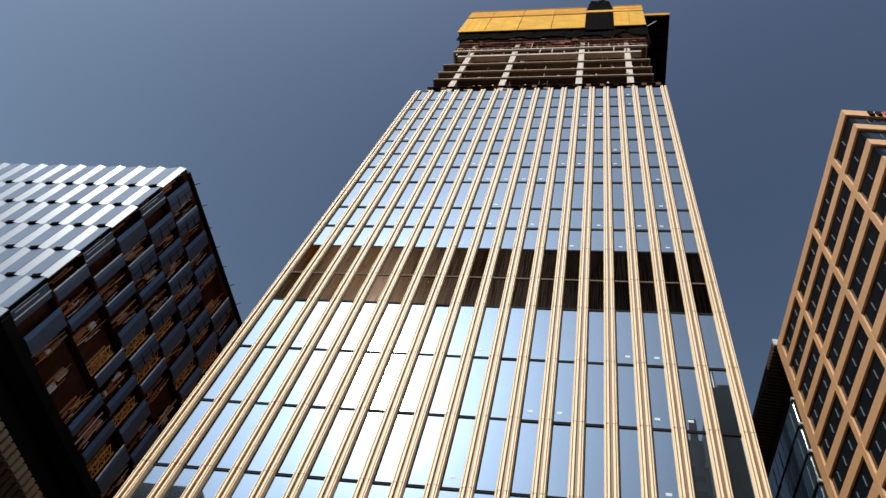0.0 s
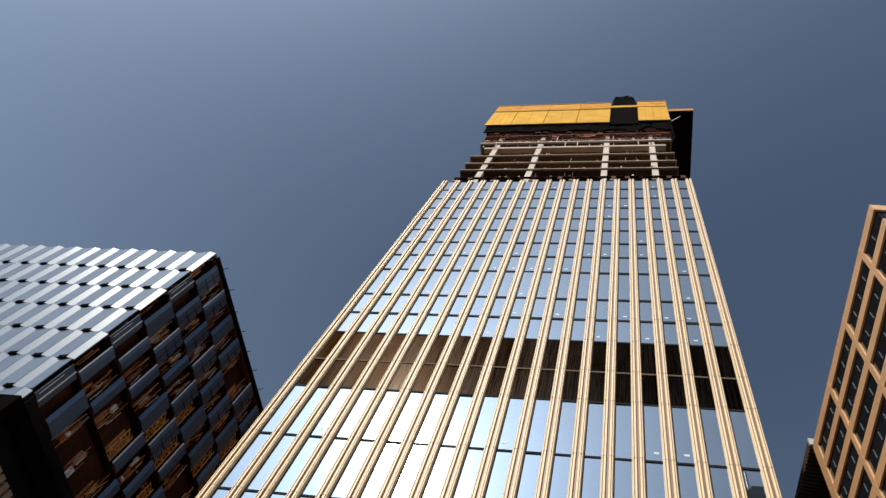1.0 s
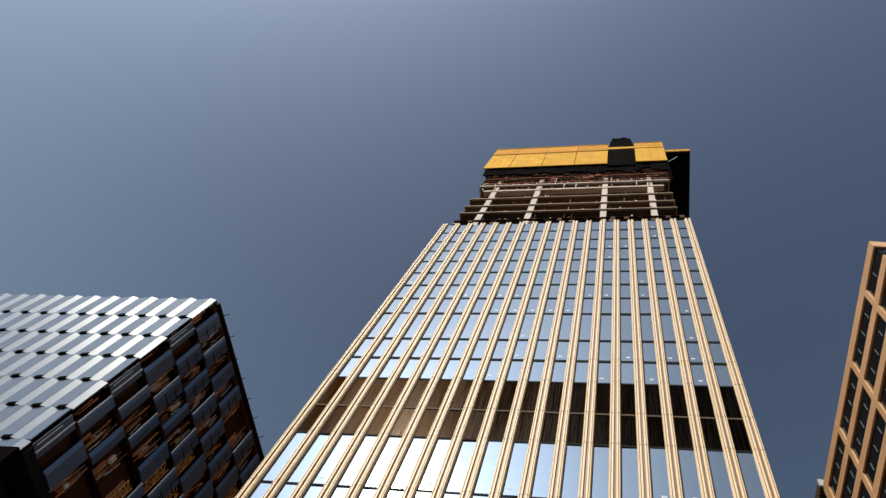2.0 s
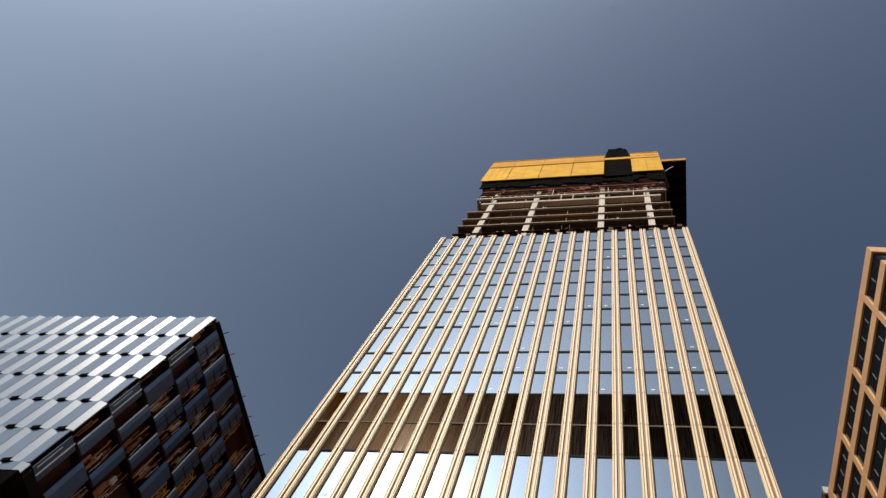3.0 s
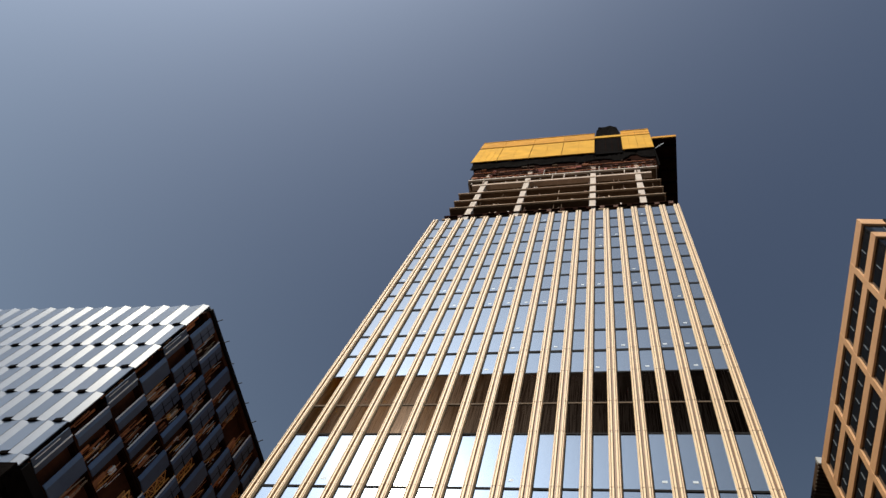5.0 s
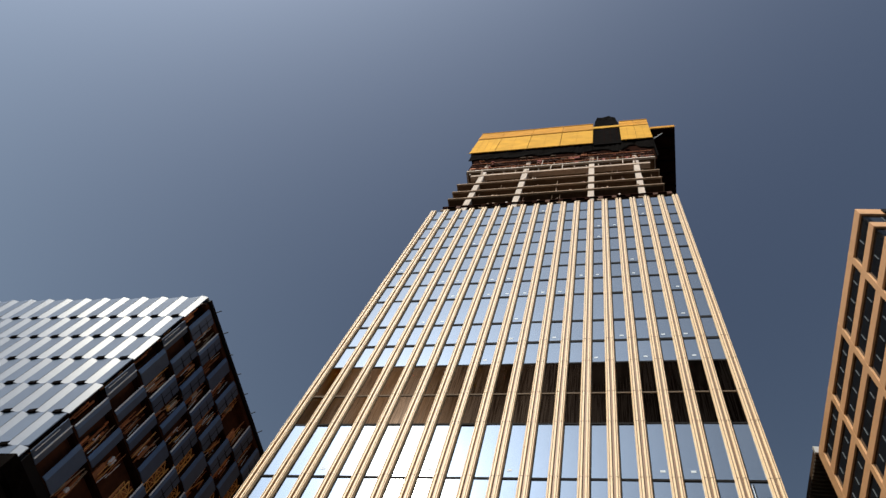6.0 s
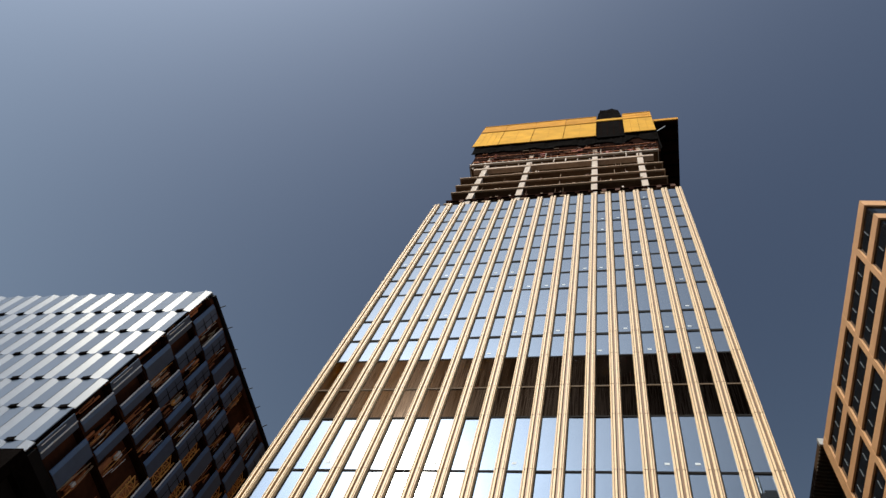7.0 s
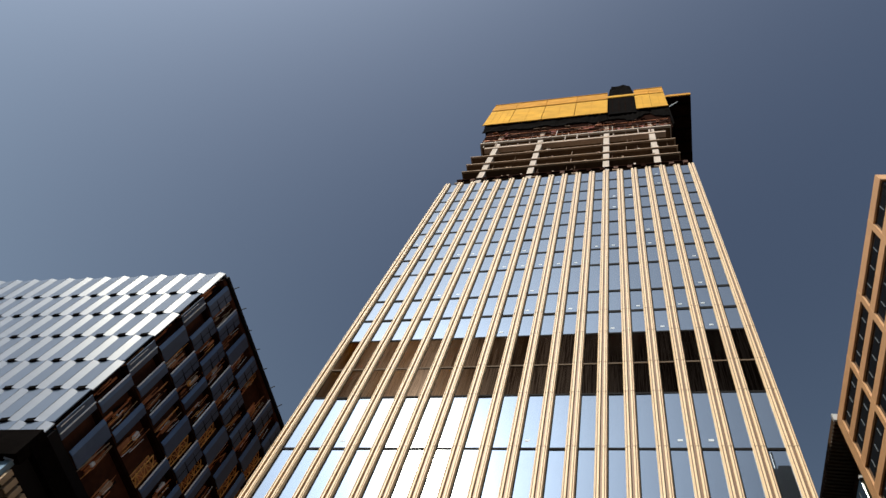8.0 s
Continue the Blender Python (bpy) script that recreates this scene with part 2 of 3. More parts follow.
    # the flanks behind the edge fins
    for x, s in ((XL - 0.38, 1), (XR + 0.38, -1)):
        b = Build().box(min(x, x + s * 0.5), max(x, x + s * 0.5), FY + 0.06, FY + 38, 0.14, top - 0.2)
        part("side_wall", b, GOLD, tower, "bronze flank")


def hanging_net(x0, x1, n, top, drop, lift, front, seed):
    """A gathered net with sagging folds: from the top edge down to a wavy hem."""
    v, f, rows = [], [], 9
    for i in range(n + 1):
        x = x0 + (x1 - x0) * i / n
        hem = drop + lift * noise.noise((x * 0.32, 3.0, seed)) + 0.45 * lift * noise.noise((x * 1.1, 7.0, seed))
        for j in range(rows):
            u = j / (rows - 1)
            fold = 0.30 * math.sin(math.pi * u) * (0.4 + noise.noise((x * 0.5, u * 3, seed))) + 0.16 * noise.noise((x * 2.2, u * 2.0, seed + 4))
            v.append((x, front + fold + 0.35 * u, top - hem * u))
    for i in range(n):
        for j in range(rows - 1):
            a = i * rows + j
            f.append((a, a + 1, a + rows + 1, a + rows))
    me = bpy.data.meshes.new("netting")
    me.from_pydata(v, [], f)
    me.materials.append(NETTING)
    for poly in me.polygons:
        poly.use_smooth = True
    ob = part("netting", me, NETTING, tower, "sagging black safety net")
    ob.modifiers.new("thick", "SOLIDIFY").thickness = 0.05


def tower_crown():
    """Bare slabs, columns, yellow screens and the hoist above the glazing."""
    rng = random.Random(8)
    y = FY + 0.1
    # bare storeys: pale slab edges over soffits whose shade is in their dark brown
    for z, x0, x1 in ((108.2, -24.55, 7.95), (112.6, -24.6, 7.95), (116.6, -24.6, 7.9), (121.2, -24.65, 7.9)):
        slab = Build().box(x0, x1, y, y + 34, z - 0.16, z + 0.14)
        part("slab", slab, SHADEDRUST if z < 109 else SLABEDGE, tower, "bare concrete floor slab")
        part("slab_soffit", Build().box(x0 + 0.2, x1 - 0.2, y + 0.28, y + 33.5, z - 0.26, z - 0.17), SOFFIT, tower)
    part("edge_beam", Build().box(-23.2, 6.8, y + 0.12, y + 1.0, 126.4, 127.25), CONCRETE, tower, "pale concrete edge beam")
    part("slab", Build().box(-24.4, 7.85, y - 0.05, y + 34, 129.75, 130.15), PALECONCRETE, tower)
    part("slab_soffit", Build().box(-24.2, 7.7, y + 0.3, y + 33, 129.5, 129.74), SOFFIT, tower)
    for k in range(16):
        x = -23.5 + k * 2.0
        part("stub_post", Build().box(x - 0.07, x + 0.07, y + 0.02, y + 0.14, 127.26, 127.26 + rng.choice((0.5, 0.9, 1.3, 2.5))), rng.choice([CONCRETE, PALECONCRETE, RUST]), tower)
    for x in (-21.25, -13.75, -2.65, 4.62):
        part("column", Build().box(x - 0.45, x + 0.45, y + 0.22, y + 1.5, 105.6, 129.5), PALECONCRETE, tower, "pale bare concrete column")
        part("column", Build().box(x - 0.38, x + 0.38, y + 0.22, y + 1.2, 130.16, 134.6), CONCRETE, tower)
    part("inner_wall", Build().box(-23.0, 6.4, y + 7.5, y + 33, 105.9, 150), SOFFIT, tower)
    # lumps on the lowest slab, where brackets and starter bars stand
    for k in range(18):
        x = XL + (k + 0.72) * PITCH
        part("bracket", Build().box(x - 0.32, x + 0.32, y - 0.06, y + 0.3, 106.9, 107.9 + rng.uniform(-0.2, 0.15)), rng.choice([SHADEDRUST, RUST, SHADEDRUST]), tower)
        if k % 3 == 0:
            part("site_clutter", Build().box(x - 0.5, x + 0.45, y - 0.2, y + 0.1, 105.7, 106.05), SLABEDGE, tower)
    for z in (108.4, 112.8, 116.8, 121.4):
        for j in range(9):
            x, w = rng.uniform(-23.3, 7.6), rng.uniform(0.12, 0.45)
            part("site_clutter", Build().box(x, x + w, y + 0.05, y + 0.35, z, z + rng.uniform(0.2, 0.9)), rng.choice([SLABEDGE, SOFFIT, RUST, PALECONCRETE]), tower)
        for j in range(5):
            x = rng.uniform(-23.0, 7.0)
            part("prop", Build().bar((x, y + 0.5, z), (x + rng.uniform(-0.1, 0.1), y + 0.5, z + 3.8), 0.04), rng.choice([RUST, SLABEDGE, SOFFIT]), tower)
    # rusty formwork under the screens, its shade put into a near-black colour
    part("formwork", Build().box(-24.6, 8.2, y + 0.45, y + 33, 130.4, 145), SHADEDRUST, tower, "rust-brown formwork deck")
    for j in range(30):
        x = -23.9 + j * 1.06
        part("formwork_post", Build().box(x - 0.05, x + 0.05, y, y + 0.12, 130.16, 131.0 + rng.random() ** 2 * 3.2), rng.choice([RAIL, PALECONCRETE, RUST, RUST]), tower)
    for k in range(3):
        z = 131.6 + k * 1.9
        part("guard_rail", Build().bar((-24.2, y + 0.06, z), (7.8, y + 0.06, z + rng.uniform(-0.1, 0.2)), 0.05), (RUSTSTRIP, RUST, RUSTSTRIP)[k], tower, "rusty guard rail")
    for j in range(120):
        x, z, w = rng.uniform(-24.2, 7.4), 130.4 + 8.0 * rng.random() ** 1.7, rng.uniform(0.1, 1.1)
        part("formwork_piece", Build().box(x, x + w, y + 0.12, y + 0.4, z, z + rng.uniform(0.08, 0.45)), rng.choice([RUST, RUSTSTRIP, RUST, SHADEDRUST, SOFFIT, REDBOARD]), tower)
    for j in range(7):
        x = -1.0 + j * 1.35 + rng.uniform(-0.3, 0.3)
        part("site_clutter", Build().box(x, x + rng.uniform(0.2, 0.5), y - 0.05, y + 0.1, 130.3, 131.3 + rng.random()), rng.choice([SLABEDGE, RUST, REDBOARD]), tower)
    # black nets gathered under the yellow screens
    hanging_net(-25.7, -2.4, 80, 145.2, 5.6, 2.0, y - 0.12, 1.0)
    hanging_net(-2.4, 8.5, 44, 146.4, 6.8, 3.2, y - 0.10, 5.0)
    part("screen_back", Build().box(-26.0, 8.3, y + 0.25, y + 30, 144.8, 162.8), NETTING, tower)
    # yellow screens: a tall lower row and two strips above
    cuts = [-26.25, -21.2, -14.95, -8.7, -2.45]
    front = y - 0.2
    for a, b in zip(cuts, cuts[1:]):
        part("screen", Build().box(a + 0.06, b - 0.06, front, front + 0.13, 144.2, 156.6), YELLOW, tower, "yellow mesh safety screen")
        part("screen_strip", Build().box(a + 0.04, b - 0.04, front - 0.07, front + 0.1, 157.5, 160.4), GOLDMESH, tower)
        part("screen_strip", Build().box(a + 0.04, b - 0.04, front, front + 0.18, 160.7, 163.2), GOLDMESH, tower)
    for x in (-24.9, -23.6, -22.4, -18.1, -11.8, -5.6, 4.1, 7.1):
        part("screen_seam", Build().box(x - 0.03, x + 0.03, front - 0.03, front + 0.01, 145.6, 156.5), SEAMED, tower)
    for k in range(2):
        x0 = 2.77 + k * 2.85
        part("screen", Build().box(x0, x0 + 2.8, front, front + 0.13, 144.9, 157.9), YELLOW, tower)
        part("screen_strip", Build().box(x0, x0 + 2.8, front, front + 0.18, 158.2, 160.7), GOLDMESH, tower)
        part("screen_strip", Build().box(x0, x0 + 2.8, front, front + 0.18, 160.9, 163.4), GOLDMESH, tower)
    for x0, x1, zs in ((-26.25, -2.45, (144.1, 157.0, 163.3)), (2.77, 8.45, (144.8, 158.0, 163.5))):
        for z in zs:
            part("screen_rail", Build().box(x0, x1, front - 0.10, front, z - 0.16, z + 0.16), SEAMED, tower, "brown rail of the screens")
    part("hoist_bay", Build().box(-2.3, 2.65, front + 0.1, front + 1.7, 143.0, 157.6), NETTING, tower, "black recess of the hoist")
    for k in range(4):
        part("hoist_mast", Build().box(-1.6 + k * 1.2, -1.5 + k * 1.2, front + 0.02, front + 0.1, 144.5, 157.4), SHADEDRUST, tower)
    part("hoist_rail", Build().box(-2.45, 2.75, front - 0.1, front + 0.1, 157.8, 159.6), YELLOW, tower)
    me = Build().prism([(-2.4, front + 0.15), (2.7, front + 0.15), (2.7, front + 3.7), (-2.4, front + 3.7)], 0, 1).mesh("hoist_cover", NETTING)
    bm = bmesh.new()
    bm.from_mesh(me)
    bmesh.ops.subdivide_edges(bm, edges=bm.edges[:], cuts=5, use_grid_fill=True)
    for v in bm.verts:
        u = v.co.z
        v.co.x = 0.15 + (v.co.x - 0.15) * (1 - 0.26 * u ** 2) + 0.12 * noise.noise(v.co * 0.7)
        v.co.z = 159.8 + u * 12.2 - (1.6 * u * ((v.co.x - 0.15) / 2.3) ** 2) + 0.3 * u * noise.noise(v.co * 0.9)
        v.co.y += 0.35 * noise.noise(v.co * 0.8)
    bm.to_mesh(me)
    bm.free()
    part("hoist_cover", me, NETTING, tower, "black netting over the hoist head")
    # platform reaching out past the flank, its underside shade put into the colour
    part("side_platform", Build().box(8.5, 13.1, y, y + 24, 152.8, 154.4), SHADEDRUST, tower, "projecting side platform, underside shade put into its near-black colour")
    for k in range(9):
        part("platform_beam", Build().box(8.6, 13.0, y + 1.2 + k * 2.5, y + 1.45 + k * 2.5, 152.4, 152.8), NETTING, tower)
    part("platform_edge", Build().box(8.5, 13.15, y - 0.2, y - 0.02, 153.2, 154.8), GOLDMESH, tower)
    part("side_screen", Build().box(8.3, 8.55, y, y + 24, 131, 152.8), NETTING, tower)
    part("prop", Build().bar((8.6, y + 0.1, 145.0), (10.5, y + 0.3, 150.0), 0.05), ALU, tower)


# ---------------------------------------------------------------- the silver tower under construction
LX, LY, LH = -38.75, 25.2, 63.8    # its corner and roof
FLOOR = 4.138
silver = thing("silver_tower", "silver-panelled tower with one open flank under construction", "building")


def silver_tower():
    rng = random.Random(11)
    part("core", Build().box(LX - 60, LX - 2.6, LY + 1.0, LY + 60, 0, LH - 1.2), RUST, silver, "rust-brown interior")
    part("back_wall", Build().box(LX - 60, LX - 2.0, LY + 0.5, LY + 0.95, 0, LH - 0.3), BLACK, silver)
    # folded front: a white leaf and a grey pane per module, staggered floor by floor
    pitch, white, out = 2.169, 0.64, 0.19
    cx = LX - 0.2               # the folded front stops short of the corner
    n_rows = 7
    tops = [LH - 0.5 - FLOOR * k for k in range(n_rows + 1)]
    rows = list(zip(tops[1:], tops[:-1]))
    grey = pitch - white
    leaf = Build().prism([(grey, -out), (pitch, 0), (pitch, 0.08), (grey, -out + 0.08)], 0.06, FLOOR - 0.03).mesh("white_leaf", WHITE)
    glass = Build().prism([(0, 0), (grey, -out), (grey, -out + 0.08), (0, 0.08)], 0.06, FLOOR - 0.03).mesh("grey_pane", GREYGLASS)
    tall_leaf = Build().prism([(grey, -out), (pitch, 0), (pitch, 0.08), (grey, -out + 0.08)], 0.06, FLOOR + 0.48).mesh("white_leaf", WHITE)
    tall_glass = Build().prism([(0, 0), (grey, -out), (grey, -out + 0.08), (0, 0.08)], 0.06, FLOOR + 0.34).mesh("grey_pane", GREYGLASS)
    # thin grey strip put in for the shadow line along the fold
    joint = Build().prism([(grey - 0.035, -out - 0.012), (grey, -out - 0.016), (grey, -out), (grey - 0.035, -out + 0.004)], 0.06, FLOOR - 0.03).mesh("fold_line", GREYBAR)
    # black prism stands in for the shaded underside of the overhanging fold
    under = Build().prism([(grey * 0.5, -out * 0.5 - 0.02), (grey + 0.02, -out - 0.02), (grey + 0.02, 0.0), (grey * 0.5, 0.0)], -0.02, 0.36).mesh("fold_shade", NETTING)
    for k, (z0, z1) in enumerate(rows):
        for i in range(26):
            x = cx - (i + 1) * pitch - (pitch / 2 if k % 2 else 0)
            at = pose(x, LY, z0, 0, 0, rng.gauss(0, 0.25))
            if k % 2 and i == 0:
                part("grey_pane", Build().prism([(0, 0), (pitch / 2 - 0.05, -0.13), (pitch / 2 - 0.05, -0.05), (0, 0.08)], 0.06, FLOOR - 0.03), GREYGLASS, silver, at=(cx - pitch / 2, LY, z0))
            part("white_leaf", leaf if k else tall_leaf, WHITE, silver, "white folded metal panel" if k == 0 and i == 0 else "", at=at)
            part("grey_pane", glass if k else tall_glass, GREYGLASS, silver, at=at)
            part("fold_line", joint, GREYBAR, silver, at=at)
            part("fold_shade", under, NETTING, silver, at=at)
    part("parapet", Build().box(LX - 60, cx + 0.02, LY + 0.09, LY + 0.4, LH - 0.12, LH + 0.03), WHITE, silver, "white parapet coping")
    # the front runs 1.35 degrees off square
    skew = Matrix.Translation((LX, LY, 0)) @ pose(0, 0, 0, 0, 0, 1.35) @ Matrix.Translation((-LX, -LY, 0))
    for ob in silver.children:
        ob.matrix_basis = skew @ ob.matrix_basis
    before = set(silver.children)
    # the open flank: staggered panes with open slots between them
    bay = 2.65
    n_bay = 15
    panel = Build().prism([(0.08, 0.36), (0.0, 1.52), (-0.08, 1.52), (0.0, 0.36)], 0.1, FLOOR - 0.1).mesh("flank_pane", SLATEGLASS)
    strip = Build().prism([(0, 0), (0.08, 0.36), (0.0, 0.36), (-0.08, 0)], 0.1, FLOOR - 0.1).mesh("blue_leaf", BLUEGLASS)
    line = Build().box(0.0, 0.085, 0.36, 1.52, 1.53, 1.58).box(0.02, 0.062, 0.92, 0.96, 0.1, FLOOR - 0.1).box(0.0, 0.07, 0.36, 1.52, 2.9, 2.94).mesh("pane_joint", BLACK)
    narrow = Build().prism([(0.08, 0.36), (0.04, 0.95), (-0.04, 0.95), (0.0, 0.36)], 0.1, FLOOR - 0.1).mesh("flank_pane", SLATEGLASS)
    edge = Build().box(-0.02, 0.10, -0.06, 0.02, 0.1, FLOOR - 0.1).mesh("pane_edge", PANEEDGE)
    back = LX - 0.8
    # slot shade is put into the dark rust of backing, corner strips, floor edges
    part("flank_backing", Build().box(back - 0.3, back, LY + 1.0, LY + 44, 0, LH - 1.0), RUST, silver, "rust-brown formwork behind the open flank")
    def slot_strips(a, b, z):
        for j in range(rng.randint(5, 9)):
            yy, lo = rng.uniform(a, b), rng.uniform(0.05, 1.4)
            part("formwork_strip", Build().box(LX - 0.62, LX - 0.5, yy, yy + rng.uniform(0.03, 0.15), z + lo, z + lo + rng.uniform(0.8, FLOOR - 1.6)), rng.choice([RUSTSTRIP, RUSTSTRIP, RUSTLIT, SHADEDRUST, BLACK]), silver)

    for k in range(6):
        z = LH - 0.75 - FLOOR * (k + 1)
        slot_strips(LY + 0.15, LY + 0.8, z)
        part("corner_strip", Build().box(LX - 0.75, LX - 0.6, LY + 0.1, LY + 0.95, z + 0.1, z + FLOOR - 0.3), SHADEDRUST, silver)
        part("floor_edge", Build().box(back, LX - 0.2, LY + 0.6, LY + 44, z - 0.22, z + 0.04), SHADEDRUST, silver, "dark floor slab edge" if k == 0 else "")
        if k % 2 == 1:
            p = part("flank_pane", panel, SLATEGLASS, silver, at=pose(LX - 0.05, LY - 0.2, z, 0, 0, 4))
            part("pane_edge", Build().box(0.05, 0.13, 0.95, 1.03, 0.1, FLOOR - 0.1).box(0.05, 0.10, 0.55, 0.60, 0.4, FLOOR - 1.2), PANEEDGE, p)
        for i in range(n_bay):
            y = LY + 0.95 + i * bay + (bay / 2 if k % 2 else 0)
            at = pose(LX, y, z, 0, 0, 2 + rng.gauss(0, 1.2))
            r = rng.random()
            if r < 0.93:
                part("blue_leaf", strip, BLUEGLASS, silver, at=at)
                slim = (k > 3 and r < 0.5) or (k > 1 and r < 0.25)
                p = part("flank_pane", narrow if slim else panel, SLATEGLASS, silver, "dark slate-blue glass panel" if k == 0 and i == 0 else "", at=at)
                if not slim and rng.random() < 0.6:
                    part("pane_joint", line, BLACK, p)
                if rng.random() < 0.24:
                    part("pane_edge", edge, PANEEDGE, p, "bent metal edge, whitened for the sun it catches")
            # what shows in the open slot
            a, b = y + 1.55, y + bay - 0.04
            r = rng.random()
            slot_strips(a, b - 0.1, z)
            lattice = (k >= 2 and 2 <= i <= 9 and r < 0.5) or (k >= 1 and i > 4 and r < 0.6)
            if lattice:
                t = Build()
                xx, deep, m = LX - 0.30, rng.uniform(0.35, 0.5), rng.randint(5, 7)
                lean, lo, hi = rng.uniform(-0.12, 0.12), z + 0.15, z + FLOOR * rng.uniform(0.75, 0.98)
                ya, yb = a + rng.uniform(0.05, 0.2), b - rng.uniform(0.05, 0.25)
                for yy in (ya, yb):
                    for x in (xx, xx - deep):
                        t.bar((x, yy, lo), (x, yy + lean, hi), 0.04)
                for j in range(m):
                    za, zb_ = lo + (hi - lo) * j / m, lo + (hi - lo) * (j + 1) / m
                    la, lb = lean * j / m, lean * (j + 1) / m
                    t.bar((xx, (ya if j % 2 else yb) + la, za), (xx, (yb if j % 2 else ya) + lb, zb_), 0.024)
                    t.bar((xx - deep, (yb if j % 2 else ya) + la, za), (xx - deep, (ya if j % 2 else yb) + lb, zb_), 0.024)
                    t.bar((xx, ya + la, za), (xx - deep, ya + lb, zb_), 0.02)
                    t.bar((xx, ya + la, za), (xx, yb + la, za), 0.02)
                part("lattice_mast", t, ORANGE, silver, "orange lattice steel")
            else:
                if r < 0.5:
                    part("rusty_board", Build().box(LX - 0.5, LX - 0.4, a, a + (b - a) * rng.uniform(0.15, 0.5), z + 0.1, z + FLOOR * rng.uniform(0.2, 0.8)), RUSTLIT, silver)
                if rng.random() < 0.55:
                    part("rail", Build().bar((LX - 0.3, a + 0.15, z + 0.2), (LX - 0.3, a + 0.15 + rng.uniform(-0.05, 0.3), z + FLOOR - 0.3), 0.03), rng.choice([ORANGE, DUSTY, RUSTLIT, PANEEDGE]), silver)
                for j in range(rng.randint(5, 10)):
                    yy, zz = rng.uniform(a, b), z + rng.uniform(0.1, 2.4)
                    part("scaffold_tube", Build().bar((LX - 0.25, yy, zz), (LX - 0.25, yy + rng.uniform(-0.12, 0.12), zz + rng.uniform(0.6, 2.6)), 0.017), rng.choice([ORANGE, DUSTY, RUSTLIT, RUSTLIT, PANEEDGE]), silver)
                for j in range(rng.randint(0, 2)):
                    zz, yy = z + rng.uniform(0.15, 2.6), rng.uniform(a, b - 0.3)
                    part("site_clutter", Build().box(LX - 0.6, LX - 0.35, yy, yy + rng.uniform(0.12, 0.45), zz, zz + rng.uniform(0.2, 1.3)), rng.choice([DUSTY, DUSTY, PANEEDGE, ORANGE, RUSTLIT]), silver)
                if rng.random() < 0.4:
                    zz, yy = z + rng.uniform(1.0, 3.6), rng.uniform(a, b)
                    part("work_light", Build().box(LX - 0.4, LX - 0.3, yy, yy + 0.12, zz, zz + 0.12), PALEMARK, silver)
                if rng.random() < 0.45:
                    part("prop", Build().bar((LX - 0.45, a + rng.uniform(0, 0.4), z + rng.uniform(0, 1.5)), (LX - 0.45, b - rng.uniform(0, 0.3), z + FLOOR - rng.uniform(0, 1.2)), 0.03), rng.choice([ORANGE, DUSTY, RUSTLIT, BLACK]), silver)
    part("flank_rail", Build().box(LX - 1.0, LX - 0.12, LY + 0.35, LY + 45, LH - 1.0, LH - 0.47), RUST, silver, "rusty rail under the coping")
    part("flank_coping", Build().box(LX - 3.0, LX + 0.15, LY + 0.3, LY + 46, LH - 0.46, LH - 0.1), BLACK, silver, "dark coping of the open flank")
    for j in range(14):
        y = LY + 1.6 + j * 2.3
        part("scaffold_stub", Build().bar((LX + 0.1, y, LH - 0.4), (LX + 0.55, y + 0.1, LH - 0.2 + rng.uniform(-0.2, 0.5)), 0.035), BLACK, silver)
    part("sill_panel", Build().box(LX - 0.5, LX - 0.05, LY + 0.3, LY + 44, 36.9, LH - 0.8 - FLOOR * 6), BLACK, silver, "dark sill above the black band")
    # slatted podium under a black band, on the flank
    zb = 37.1
    slat = Build().box(-0.19, 0.19, -0.35, 0, 0, zb - 4.2).mesh("slat", TANSLAT)
    # flank slats: shade put into the brown, sunlit tops added as tan pieces
    flank_slat = Build().box(-0.19, 0.19, -0.35, 0, 0, zb - 4.3).mesh("slat", SHADEDSLAT)
    slat_head = Build().box(-0.2, 0.2, -0.42, 0, zb - 4.29, zb - 3.2).mesh("slat_head", TANSLAT)
    part("band", Build().box(LX - 2, LX + 0.2, LY - 0.2, LY + 60, zb - 1.5, zb), NETTING, silver, "black band above the podium")
    part("podium_wall", Build().box(LX - 2, LX - 0.4, LY + 0.3, LY + 60, 0, zb - 1.5), BLACK, silver)
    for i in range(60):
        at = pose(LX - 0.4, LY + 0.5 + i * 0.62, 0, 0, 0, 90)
        part("slat_head", slat_head, TANSLAT, part("slat", flank_slat, SHADEDSLAT, silver, at=at), "slat top with sunlight put into its tan" if i == 0 else "")
    # the flank runs 5.6 degrees off square
    swing = Matrix.Translation((LX, LY, 0)) @ pose(0, 0, 0, 0, 0, -5.6) @ Matrix.Translation((-LX, -LY, 0))
    for ob in set(silver.children) - before:
        ob.matrix_basis = swing @ ob.matrix_basis
    # and on the front
    part("band", Build().box(LX - 60, LX + 0.15, LY - 0.45, LY + 0.4, zb - 2.6, zb), NETTING, silver)
    part("podium_glass", Build().box(LX - 60, LX - 0.3, LY, LY + 0.4, zb - 4.3, zb - 2.6), PALEGLASS, silver, "pale blue glass strip under the band")
    part("podium_wall", Build().box(LX - 60, LX - 0.4, LY + 0.2, LY + 0.6, 0, zb - 4.3), BLACK, silver)
    for i in range(40):
        part("slat", slat, TANSLAT, silver, "tan vertical slat" if i == 0 else "", at=(LX - 0.4 - i * 0.62, LY + 0.2, -0.4))


# ---------------------------------------------------------------- the stone building with ribbon windows
RX, RY, RH = 20.2, 21.58, 68.06
stone = thing("stone_building", "orange-tan stone office block with dark ribbon windows", "building")


